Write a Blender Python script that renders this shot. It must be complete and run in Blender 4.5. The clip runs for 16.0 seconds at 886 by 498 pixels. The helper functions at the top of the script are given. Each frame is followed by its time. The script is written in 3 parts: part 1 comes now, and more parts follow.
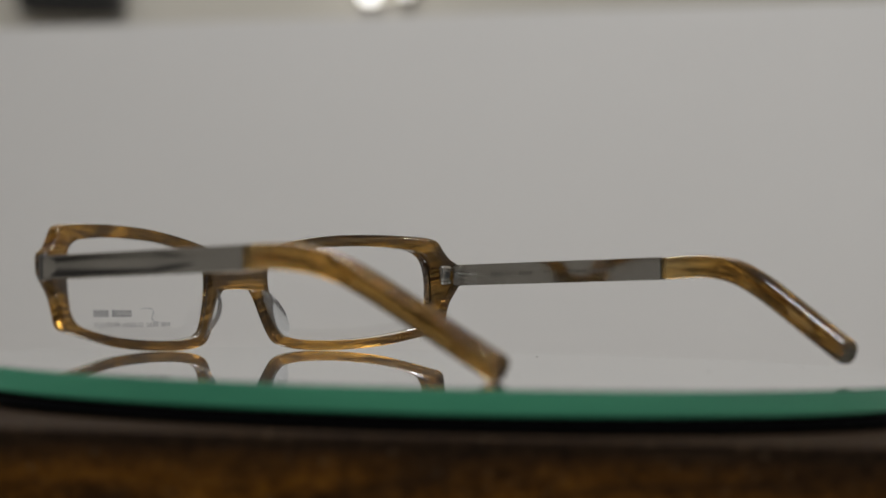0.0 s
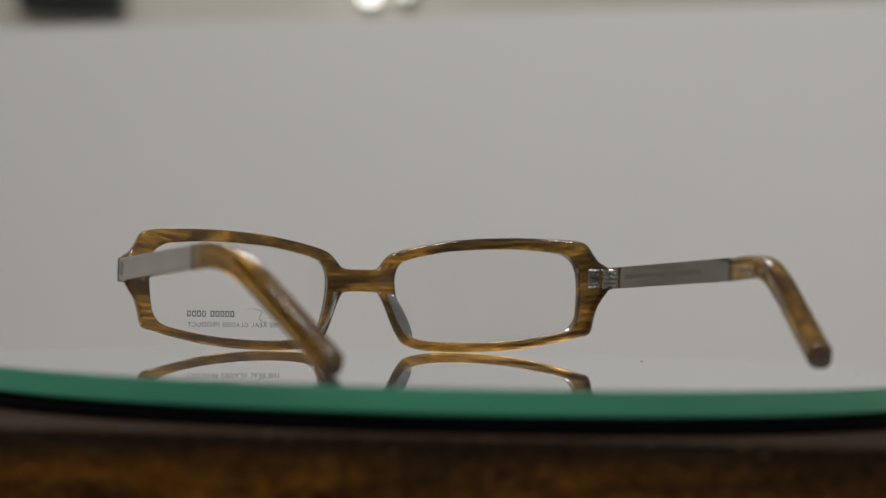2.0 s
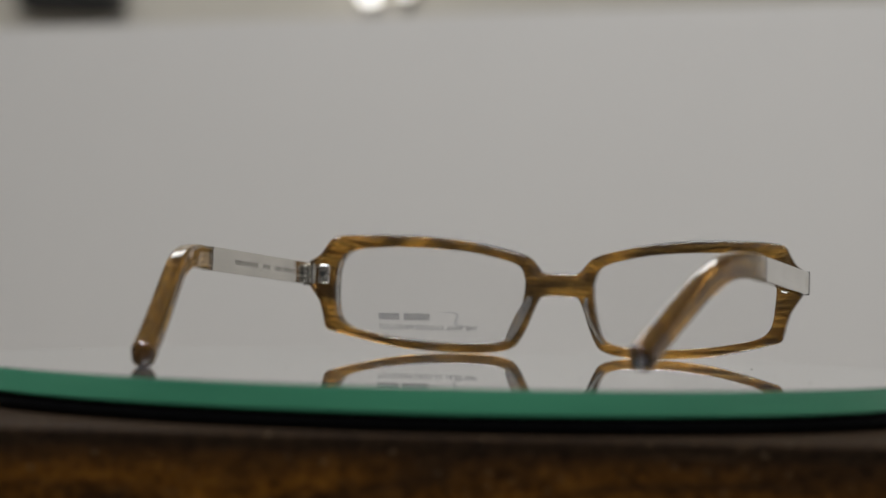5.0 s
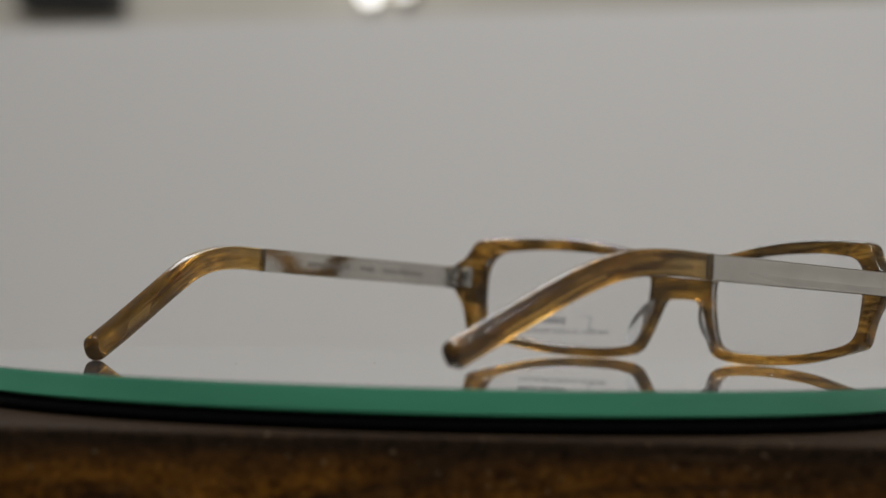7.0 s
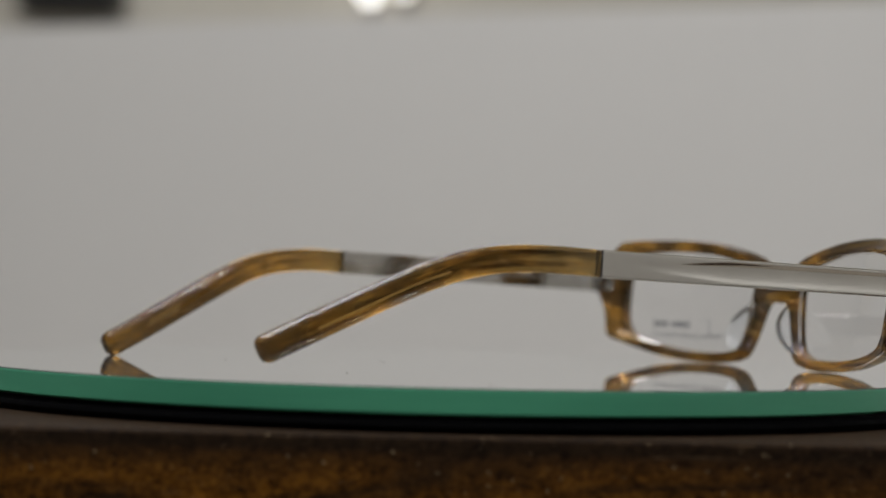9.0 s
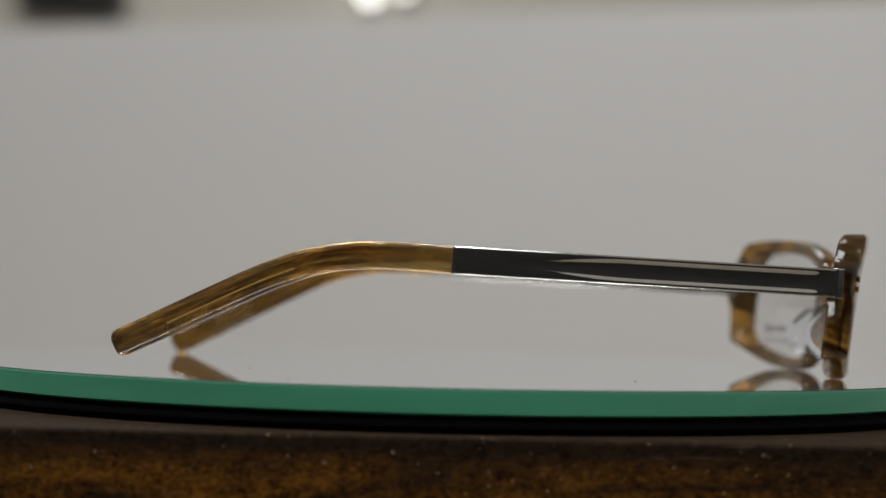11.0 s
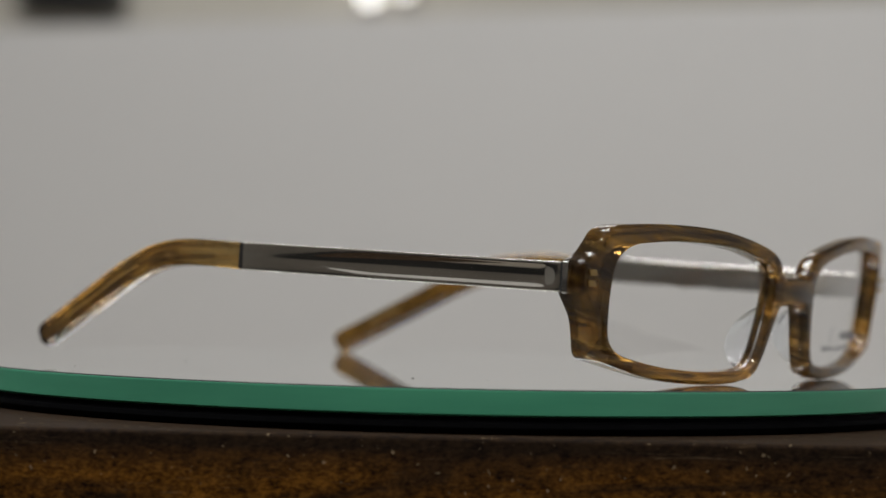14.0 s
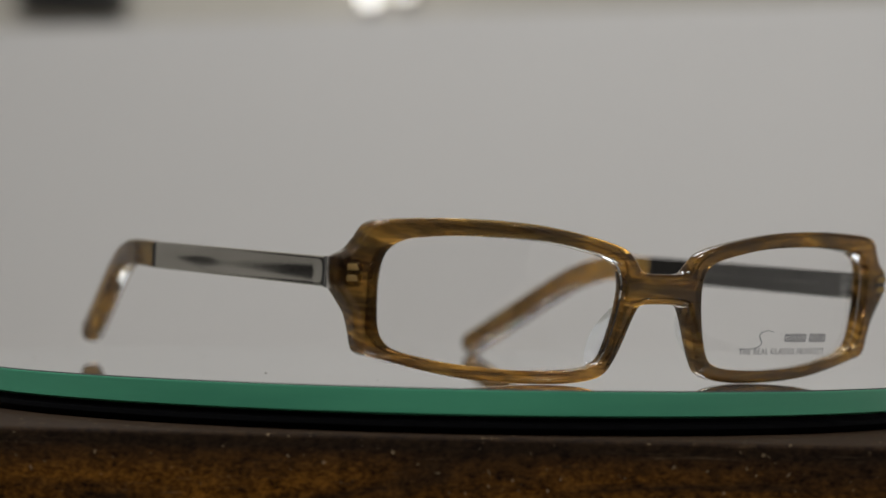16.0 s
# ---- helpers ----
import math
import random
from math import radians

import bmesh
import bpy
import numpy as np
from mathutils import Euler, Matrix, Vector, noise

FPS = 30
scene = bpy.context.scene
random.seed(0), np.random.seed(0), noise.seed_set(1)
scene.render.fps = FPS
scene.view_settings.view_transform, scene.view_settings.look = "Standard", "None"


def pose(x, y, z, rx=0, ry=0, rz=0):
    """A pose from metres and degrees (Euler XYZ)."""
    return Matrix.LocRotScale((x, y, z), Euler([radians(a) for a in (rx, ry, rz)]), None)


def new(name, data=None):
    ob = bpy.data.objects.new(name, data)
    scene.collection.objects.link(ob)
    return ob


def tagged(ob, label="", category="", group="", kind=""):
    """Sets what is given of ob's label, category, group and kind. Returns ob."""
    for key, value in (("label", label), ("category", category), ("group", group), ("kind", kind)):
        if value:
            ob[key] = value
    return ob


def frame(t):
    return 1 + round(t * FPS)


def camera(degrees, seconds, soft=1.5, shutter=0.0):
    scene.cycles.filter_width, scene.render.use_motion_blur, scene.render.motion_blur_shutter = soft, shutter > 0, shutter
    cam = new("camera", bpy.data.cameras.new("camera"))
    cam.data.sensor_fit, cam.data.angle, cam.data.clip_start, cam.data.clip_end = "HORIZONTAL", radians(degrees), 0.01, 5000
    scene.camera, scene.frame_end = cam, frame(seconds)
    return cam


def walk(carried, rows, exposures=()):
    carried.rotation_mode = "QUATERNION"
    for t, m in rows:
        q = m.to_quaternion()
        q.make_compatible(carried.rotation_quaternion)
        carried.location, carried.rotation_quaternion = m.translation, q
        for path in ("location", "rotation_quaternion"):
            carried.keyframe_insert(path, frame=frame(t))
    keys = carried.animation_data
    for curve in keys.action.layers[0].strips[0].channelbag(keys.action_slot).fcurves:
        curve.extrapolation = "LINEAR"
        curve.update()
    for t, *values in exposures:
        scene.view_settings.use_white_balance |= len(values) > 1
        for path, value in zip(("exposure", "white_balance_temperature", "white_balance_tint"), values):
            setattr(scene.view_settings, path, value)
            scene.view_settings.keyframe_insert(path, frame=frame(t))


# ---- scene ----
MM = 0.001

# ---- camera, which stands still ----
cam = camera(21.73, 16.0)
stand = pose(0.0, -0.5229, 0.01985, 90.7029, -1.3147, 0.1587)
cam.data.dof.use_dof = True
cam.data.dof.aperture_fstop = 12.5
walk(cam, [(0.0, stand), (16.0, stand)], exposures=[(0.0, -0.235), (16.0, -0.235)])


def turn_angle(t):
    """Degrees by which the turntable has turned at t seconds: about two turns a minute."""
    return -(11.9614 * (t - 3.5) - 1.279 + 0.01685 * ((t - 8.0) ** 2 - 20.0))


# ---- world and lamps ----
world = bpy.data.worlds.new("world")
scene.world = world
world.use_nodes = True
world.node_tree.nodes["Background"].inputs["Color"].default_value = (0.9, 0.93, 1.0, 1)
world.node_tree.nodes["Background"].inputs["Strength"].default_value = 0.05


def unseen_ceiling_lamp(x, y, z, wx, wy, watts, colour=(0.985, 1.0, 1.015)):
    data = bpy.data.lights.new("unseen_ceiling_lamp", "AREA")
    data.shape, data.size, data.size_y, data.energy, data.color = "RECTANGLE", wx, wy, watts, colour
    ob = new("unseen_ceiling_lamp", data)
    ob.matrix_basis = pose(x, y, z)
    return ob


# unseen lamps; some are fill added for the far wall, the front and the east wall
LAMPS = [(-0.55, 0.20, 0.55, 0.55, 21.0), (0.10, 0.0, 0.16, 0.16, 5.2), (-0.3, 2.45, 1.1, 0.9, 15), (-0.1, -0.60, 0.7, 0.34, 10), (-1.2, -0.9, 0.18, 0.18, 6), (1.55, -0.95, 0.18, 0.18, 7.5)]
CEIL = 1.75
for lx, ly, wx, wy, watts in LAMPS:
    unseen_ceiling_lamp(lx, ly, CEIL - 0.045, wx, wy, watts)


# ---- materials ----
def material(name, base=(0.8, 0.8, 0.8), rough=0.5, metal=0.0, **more):
    m = bpy.data.materials.new(name)
    m.use_nodes = True
    b = m.node_tree.nodes["Principled BSDF"]
    b.inputs["Base Color"].default_value = (*base, 1)
    b.inputs["Roughness"].default_value = rough
    b.inputs["Metallic"].default_value = metal
    for k, v in more.items():
        b.inputs[k.replace("_", " ")].default_value = v
    return m


def node(m, kind, **props):
    n = m.node_tree.nodes.new(kind)
    for k, v in props.items():
        setattr(n, k, v)
    return n


def link(m, a, b):
    m.node_tree.links.new(a, b)


def bsdf(m):
    return m.node_tree.nodes["Principled BSDF"]


def coords(m, source, scale, shift=None):
    """Texture coordinates stretched by scale; shift: an output added to them."""
    tc = node(m, "ShaderNodeTexCoord")
    mp = node(m, "ShaderNodeMapping")
    mp.inputs["Scale"].default_value = scale
    out = tc.outputs[source]
    if shift is not None:
        add = node(m, "ShaderNodeVectorMath", operation="ADD")
        link(m, out, add.inputs[0])
        link(m, shift, add.inputs[1])
        out = add.outputs[0]
    link(m, out, mp.inputs["Vector"])
    return mp.outputs["Vector"]


def noise_tex(m, vector, scale, detail=4.0, rough=0.55, distortion=0.0):
    n = node(m, "ShaderNodeTexNoise")
    n.inputs["Scale"].default_value = scale
    n.inputs["Detail"].default_value = detail
    n.inputs["Roughness"].default_value = rough
    n.inputs["Distortion"].default_value = distortion
    link(m, vector, n.inputs["Vector"])
    return n.outputs["Fac"]


def ramp(m, fac, stops):
    r = node(m, "ShaderNodeValToRGB")
    e = r.color_ramp.elements
    e[0].position, e[0].color = stops[0][0], (*stops[0][1], 1)
    e[1].position, e[1].color = stops[-1][0], (*stops[-1][1], 1)
    for pos, col in stops[1:-1]:
        k = e.new(pos)
        k.color = (*col, 1)
    link(m, fac, r.inputs["Fac"])
    return r.outputs["Color"]


def bump(m, height, strength, distance):
    b = node(m, "ShaderNodeBump")
    b.inputs["Strength"].default_value = strength
    b.inputs["Distance"].default_value = distance
    link(m, height, b.inputs["Height"])
    link(m, b.outputs["Normal"], bsdf(m).inputs["Normal"])


def mix_colour(m, fac, a, b, blend="MIX"):
    x = node(m, "ShaderNodeMix", data_type="RGBA", blend_type=blend)
    if isinstance(fac, float):
        x.inputs[0].default_value = fac
    else:
        link(m, fac, x.inputs[0])
    for sock, v in ((x.inputs[6], a), (x.inputs[7], b)):
        if isinstance(v, tuple):
            sock.default_value = (*v, 1)
        else:
            link(m, v, sock)
    return x.outputs[2]


def plaster(name, base, dark, rough=0.7):
    m = material(name, base, rough)
    v = coords(m, "Object", (1, 1, 1))
    big = noise_tex(m, v, 1.6, 3)
    link(m, ramp(m, big, [(0.3, dark), (0.7, base)]), bsdf(m).inputs["Base Color"])
    bump(m, noise_tex(m, v, 220, 4), 0.15, 0.001)
    return m


def acetate_material(name, low, high, along=False, clear=0.80, glow=0.0, deep=0.5):
    """Streaked brown and amber cellulose acetate, polished; the streaks run along the u of the part's map."""
    m = material(name, (0.3, 0.15, 0.04), 0.1)
    info = node(m, "ShaderNodeObjectInfo")
    big = node(m, "ShaderNodeVectorMath", operation="SCALE")
    comb = node(m, "ShaderNodeCombineXYZ")
    for i in range(3):
        link(m, info.outputs["Random"], comb.inputs[i])
    link(m, comb.outputs[0], big.inputs[0])
    big.inputs["Scale"].default_value = 3.0
    v = coords(m, "UV", (48, 330, 1), big.outputs[0])
    w = coords(m, "UV", (30, 1100, 1), big.outputs[0])
    u = coords(m, "UV", (70, 130, 1), big.outputs[0])
    streak = noise_tex(m, v, 1.0, 5, 0.58, 0.7)
    fine = noise_tex(m, w, 1.0, 5, 0.65, 0.2)
    cloud = noise_tex(m, u, 1.0, 3, 0.55, 0.5)
    wisp = noise_tex(m, coords(m, "UV", (150, 520, 1), big.outputs[0]), 1.0, 3, 0.6, 0.8)
    a = ramp(m, streak, [(0.38, (0.030, 0.014, 0.006)), (0.46, (0.115, 0.052, 0.012)), (0.51, (0.33, 0.148, 0.027)), (0.555, (0.95, 0.49, 0.085)), (0.60, (0.27, 0.135, 0.028)), (0.67, (0.040, 0.022, 0.011))])
    b = ramp(m, fine, [(0.41, (0.045, 0.022, 0.008)), (0.50, (0.26, 0.13, 0.028)), (0.60, (0.95, 0.60, 0.15))])
    c = mix_colour(m, 0.36, a, b)
    # pale milky wisps in the sheet
    c = mix_colour(m, ramp(m, wisp, [(0.60, (0, 0, 0)), (0.72, (0.28,) * 3)]), c, (0.62, 0.46, 0.24))
    d = mix_colour(m, ramp(m, cloud, [(0.46, (0, 0, 0)), (0.58, (1, 1, 1))]), c, mix_colour(m, 0.80, c, (0.052, 0.032, 0.018)))
    if along:
        # the sheet grows pale and clear towards the steel, and dark at the far end
        sep = node(m, "ShaderNodeSeparateXYZ")
        tc = node(m, "ShaderNodeTexCoord")
        link(m, tc.outputs["UV"], sep.inputs[0])
        pale = ramp(m, sep.outputs["X"], [(0.003, (0.5,) * 3), (0.019, (0, 0, 0))])
        d = mix_colour(m, pale, d, ramp(m, fine, [(0.38, (0.14, 0.09, 0.035)), (0.62, (0.66, 0.50, 0.22))]))
        dark = ramp(m, sep.outputs["X"], [(0.050, (0, 0, 0)), (0.070, (deep,) * 3)])
        d = mix_colour(m, dark, d, mix_colour(m, 0.75, d, (0.060, 0.036, 0.018)))
    d = mix_colour(m, glow, d, (0.95, 0.50, 0.07))
    link(m, d, bsdf(m).inputs["Base Color"])
    s = bsdf(m)
    s.inputs["Transmission Weight"].default_value = clear
    s.inputs["IOR"].default_value = 1.42
    link(m, ramp(m, noise_tex(m, coords(m, "Object", (1, 1, 1)), 400, 3), [(0.3, (low,) * 3), (0.7, (high,) * 3)]), s.inputs["Roughness"])
    s.inputs["Coat Weight"].default_value = 0.10
    s.inputs["Coat Roughness"].default_value = 0.05
    return m


def metal_material(name, base, low, high, stretch=(900, 40, 900)):
    m = material(name, base, 0.1, 1.0)
    v = coords(m, "Object", stretch)
    n = noise_tex(m, v, 1.0, 4)
    link(m, ramp(m, n, [(0.3, (low,) * 3), (0.75, (high,) * 3)]), bsdf(m).inputs["Roughness"])
    big = noise_tex(m, coords(m, "Object", (1, 1, 1)), 60, 3)
    link(m, ramp(m, big, [(0.3, tuple(c * 0.88 for c in base)), (0.7, base)]), bsdf(m).inputs["Base Color"])
    return m


def wood_material():
    """Dark-stained wood, turning golden brown low on its front, with pale chips along its arris."""
    m = material("dark_stained_wood", (0.05, 0.03, 0.015), 0.45)
    v = coords(m, "Object", (14, 60, 75))
    g = noise_tex(m, v, 1.0, 6, 0.65, 1.2)
    f = noise_tex(m, coords(m, "Object", (260, 420, 420)), 1.0, 5, 0.7)
    spots = noise_tex(m, coords(m, "Object", (1, 1, 1)), 700, 2, 0.5)
    pore = noise_tex(m, coords(m, "Object", (900, 1700, 1700)), 1.0, 4, 0.7)
    both = node(m, "ShaderNodeMath", operation="MULTIPLY_ADD")
    link(m, pore, both.inputs[0])
    both.inputs[1].default_value = 0.55
    half = node(m, "ShaderNodeMath", operation="MULTIPLY")
    link(m, f, half.inputs[0])
    half.inputs[1].default_value = 0.45
    link(m, half.outputs[0], both.inputs[2])
    f = both.outputs[0]
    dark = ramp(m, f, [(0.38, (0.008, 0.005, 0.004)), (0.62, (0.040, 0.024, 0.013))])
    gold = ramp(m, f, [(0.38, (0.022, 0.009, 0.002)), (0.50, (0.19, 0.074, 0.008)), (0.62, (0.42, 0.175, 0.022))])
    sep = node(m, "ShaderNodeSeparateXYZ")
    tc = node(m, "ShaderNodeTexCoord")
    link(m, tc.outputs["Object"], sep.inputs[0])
    low_gold = node(m, "ShaderNodeMapRange")
    low_gold.inputs["From Min"].default_value, low_gold.inputs["From Max"].default_value = -0.0024, -0.0112
    link(m, sep.outputs["Z"], low_gold.inputs["Value"])
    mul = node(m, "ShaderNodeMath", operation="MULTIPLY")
    link(m, low_gold.outputs[0], mul.inputs[0])
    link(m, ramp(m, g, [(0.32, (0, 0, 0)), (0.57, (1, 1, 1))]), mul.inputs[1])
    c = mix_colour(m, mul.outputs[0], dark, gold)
    c = mix_colour(m, ramp(m, spots, [(0.69, (0, 0, 0)), (0.75, (0.6, 0.6, 0.6))]), c, (0.46, 0.34, 0.20))
    scratch = noise_tex(m, coords(m, "Object", (45, 800, 1100)), 1.0, 4, 0.7, 0.9)
    c = mix_colour(m, ramp(m, scratch, [(0.64, (0, 0, 0)), (0.72, (0.35,) * 3)]), c, (0.30, 0.21, 0.12))
    link(m, c, bsdf(m).inputs["Base Color"])
    bsdf(m).inputs["IOR"].default_value = 1.12
    link(m, ramp(m, f, [(0.3, (0.6,) * 3), (0.7, (0.85,) * 3)]), bsdf(m).inputs["Roughness"])
    bump(m, f, 0.35, 0.0006)
    return m


ACETATE = acetate_material("tortoise_acetate", 0.03, 0.08)
TIP = acetate_material("tortoise_acetate_ends", 0.05, 0.11, True, 0.86, 0.02)
PALETIP = acetate_material("amber_acetate_ends", 0.05, 0.11, True, 0.88, 0.12, 0.28)
for sheet in (TIP, PALETIP):
    bsdf(sheet).inputs["Specular IOR Level"].default_value = 0.35
CHROME = metal_material("polished_steel", (0.77, 0.745, 0.69), 0.04, 0.12)
SATIN = metal_material("satin_steel", (0.72, 0.70, 0.66), 0.22, 0.34)
BRASS = material("brass_core_wire", (0.50, 0.30, 0.08), 0.35, 0.35)
HINGE = metal_material("hinge_steel", (0.80, 0.79, 0.76), 0.16, 0.30)
LENS = material("clear_lens", (1, 1, 1), 0.0, 0.0, Transmission_Weight=1.0, IOR=1.49)
CLEAR = material("clear_pad_plastic", (0.95, 0.97, 0.99), 0.07, 0.0, Transmission_Weight=0.92, IOR=1.45)
INK = material("grey_print", (0.07, 0.07, 0.08), 0.6)
PALEINK = material("pale_grey_print", (0.30, 0.30, 0.31), 0.5)
ETCH = material("etched_grey", (0.42, 0.41, 0.38), 0.26, 1.0)
RIB = material("dull_gold_rib", (0.36, 0.22, 0.07), 0.3)
ANCHOR = material("dull_brass_anchor", (0.42, 0.28, 0.10), 0.35, 0.4)
SEAMSHADE = material("dark_seam_and_shade", (0.03, 0.03, 0.03), 0.5)
MIRROR = material("mirror_glass", (0.90, 0.92, 0.905), 0.015, 0.93)
BLACK = material("black_rubber", (0.004, 0.004, 0.0045), 0.5, 0.0, Specular_IOR_Level=0.02)
link(BLACK, ramp(BLACK, noise_tex(BLACK, coords(BLACK, "Object", (1, 1, 1)), 300, 4), [(0.3, (0.45,) * 3), (0.7, (0.65,) * 3)]), bsdf(BLACK).inputs["Roughness"])
DUST = material("pale_dust", (0.35, 0.33, 0.30), 0.9)
ARRIS = material("ground_glass_arris", (0.06, 0.075, 0.07), 0.6)
EDGE = material("ground_green_glass_edge", (0.10, 0.50, 0.29), 0.36)
link(EDGE, ramp(EDGE, noise_tex(EDGE, coords(EDGE, "Object", (25, 25, 260)), 1.0, 3), [(0.3, (0.105, 0.50, 0.295)), (0.7, (0.130, 0.57, 0.34))]), bsdf(EDGE).inputs["Base Color"])
WOOD = wood_material()
WHITE = plaster("white_matt_paint", (0.80, 0.785, 0.765), (0.77, 0.755, 0.735))
BEIGE = plaster("beige_wall_paint", (0.72, 0.68, 0.60), (0.68, 0.64, 0.56))
DARKPANEL = plaster("charcoal_reflection_panel", (0.016, 0.015, 0.015), (0.012, 0.011, 0.011), 0.8)
GREYWALL = plaster("grey_wall_paint", (0.15, 0.135, 0.115), (0.12, 0.105, 0.09), 0.8)
WARMGREY = plaster("warm_grey_wall_paint", (0.24, 0.23, 0.215), (0.20, 0.19, 0.175), 0.8)
MIDWALL = plaster("pale_grey_wall_paint", (0.40, 0.39, 0.37), (0.36, 0.35, 0.33), 0.8)
FLOOR = plaster("pale_brown_floor", (0.44, 0.39, 0.33), (0.37, 0.325, 0.27), 0.5)
BOXBLACK = plaster("black_plastic", (0.02, 0.02, 0.021), (0.014, 0.014, 0.015), 0.4)
GLOW = material("lamp_glow", (1, 1, 1), 0.5, 0.0, Emission_Strength=3.0)
bsdf(GLOW).inputs["Emission Color"].default_value = (1, 0.97, 0.92, 1)


# ---- mesh helpers ----
def part(name, bm, mat, parent, label="", smooth=True, kind="", sharp=35):
    me = bpy.data.meshes.new(name)
    bmesh.ops.recalc_face_normals(bm, faces=bm.faces)
    if smooth:
        for f in bm.faces:
            f.smooth = True
        for e in bm.edges:
            if len(e.link_faces) == 2 and e.calc_face_angle(0) > radians(sharp):
                e.smooth = False
    bm.to_mesh(me)
    bm.free()
    for m in (mat if isinstance(mat, list) else [mat]):
        me.materials.append(m)
    ob = new(name, me)
    ob.parent = parent
    return tagged(ob, label=label, kind=kind)


def empty(name, **tags):
    ob = new(name)
    ob.empty_display_size = 0.01
    return tagged(ob, **tags)


def box(bm, x0, x1, y0, y1, z0, z1, bevel=0.0, segments=2):
    m = Matrix.Translation(((x0 + x1) / 2, (y0 + y1) / 2, (z0 + z1) / 2)) @ Matrix.Diagonal((x1 - x0, y1 - y0, z1 - z0, 1))
    vs = bmesh.ops.create_cube(bm, size=1, matrix=m)["verts"]
    if bevel:
        es = list({e for v in vs for e in v.link_edges})
        bmesh.ops.bevel(bm, geom=es, offset=bevel, segments=segments, affect="EDGES", profile=0.5)
    return bm


def boxed(*a, **k):
    return box(bmesh.new(), *a, **k)


def lathe(rings, n=160, cap_top=True, cap_low=True):
    """A turned form about the z axis from (radius, height) rings."""
    bm = bmesh.new()
    loops = [[bm.verts.new((r * math.cos(2 * math.pi * i / n), r * math.sin(2 * math.pi * i / n), z)) for i in range(n)] for r, z in rings]
    for a, b in zip(loops, loops[1:]):
        for i in range(n):
            bm.faces.new((a[i], a[(i + 1) % n], b[(i + 1) % n], b[i]))
    if cap_low:
        bm.faces.new(loops[0][::-1])
    if cap_top:
        bm.faces.new(loops[-1])
    return bm


def spline(pts, per, closed=True):
    """Points of a Catmull-Rom curve through pts."""
    out, n = [], len(pts)
    for i in range(n if closed else n - 1):
        q = [Vector(pts[(i + k) % n]) if closed else Vector(pts[min(max(i + k, 0), n - 1)]) for k in (-1, 0, 1, 2)]
        for j in range(per):
            t = j / per
            out.append(0.5 * (2 * q[1] + (q[2] - q[0]) * t + (2 * q[0] - 5 * q[1] + 4 * q[2] - q[3]) * t * t + (3 * q[1] - q[0] - 3 * q[2] + q[3]) * t ** 3))
    if not closed:
        out.append(Vector(pts[-1]))
    return out


def sweep(path, sections, ups, mapped=True):
    """A tube along path; sections: for each point a list of (side, up) offsets; ups: the up ways."""
    bm = bmesh.new()
    uv = bm.loops.layers.uv.new("map")
    rings, run, place = [], 0.0, {}
    for i, p in enumerate(path):
        t = (path[min(i + 1, len(path) - 1)] - path[max(i - 1, 0)]).normalized()
        side = t.cross(ups[i]).normalized()
        up = side.cross(t)
        if i:
            run += (p - path[i - 1]).length
        ring = []
        for a, b in sections[i]:
            v = bm.verts.new(p + side * a + up * b)
            place[v] = (run + 0.003 * a / 0.004, b + 0.6 * a)
            ring.append(v)
        rings.append(ring)
    n = len(rings[0])
    for a, b in zip(rings, rings[1:]):
        for k in range(n):
            bm.faces.new((a[k], a[(k + 1) % n], b[(k + 1) % n], b[k]))
    bm.faces.new(rings[0][::-1])
    bm.faces.new(rings[-1])
    for f in bm.faces:
        for l in f.loops:
            l[uv].uv = place[l.vert]
    return bm


def round_section(w, h, r, n=4):
    """A rounded rectangle, w wide and h high."""
    out = []
    for cx, cy, a0 in ((w / 2 - r, h / 2 - r, 0), (-w / 2 + r, h / 2 - r, 90), (-w / 2 + r, -h / 2 + r, 180), (w / 2 - r, -h / 2 + r, 270)):
        for k in range(n + 1):
            a = radians(a0 + 90 * k / n)
            out.append((cx + r * math.cos(a), cy + r * math.sin(a)))
    return out


def smoothstep(a, b, x):
    t = min(max((x - a) / (b - a), 0.0), 1.0)
    return t * t * (3 - 2 * t)


# ---- the room ----
def wall(name, x0, x1, y0, y1, z0, z1, mat, label):
    return tagged(part(name, boxed(x0, x1, y0, y1, z0, z1), mat, None, smooth=False), label=label, category="wall", kind="structure")


FLOOR_Z = -0.76
RX, RY0, RY1 = 2.2, -2.2, 3.1
tagged(part("floor", boxed(-RX, RX, RY0, RY1, FLOOR_Z - 0.05, FLOOR_Z), FLOOR, None, smooth=False), label="dull pale brown floor of the room", category="floor", kind="structure")
tagged(part("ceiling", boxed(-RX, RX, RY0, RY1, CEIL, CEIL + 0.05), WHITE, None, smooth=False), label="plain white painted ceiling of the room", category="ceiling", kind="structure")
wall("wall_north", -RX, RX, RY1, RY1 + 0.1, FLOOR_Z, CEIL, BEIGE, "beige painted far wall with lamps and a black box")
# south and west walls are unseen; their tones are set by what the bars reflect
STRIP_TOP, TONE_SPLIT = 0.0, 0.95
wall("wall_south", -RX, RX, RY0 - 0.1, RY0, FLOOR_Z, TONE_SPLIT, GREYWALL, "unseen brown-grey wall facing the table, toned for reflections in the steel")
wall("wall_south_2", -RX, RX, RY0 - 0.1, RY0, TONE_SPLIT, CEIL, WHITE, "unseen white upper wall facing the table, added for reflections in the steel")
# charcoal strips and panels are unseen, added to darken the steel's reflections
wall("reflection_strip_south", -RX, -0.42, RY0, RY0 + 0.02, FLOOR_Z, STRIP_TOP, DARKPANEL, "unseen charcoal strip added for dark reflections in the steel, south side")
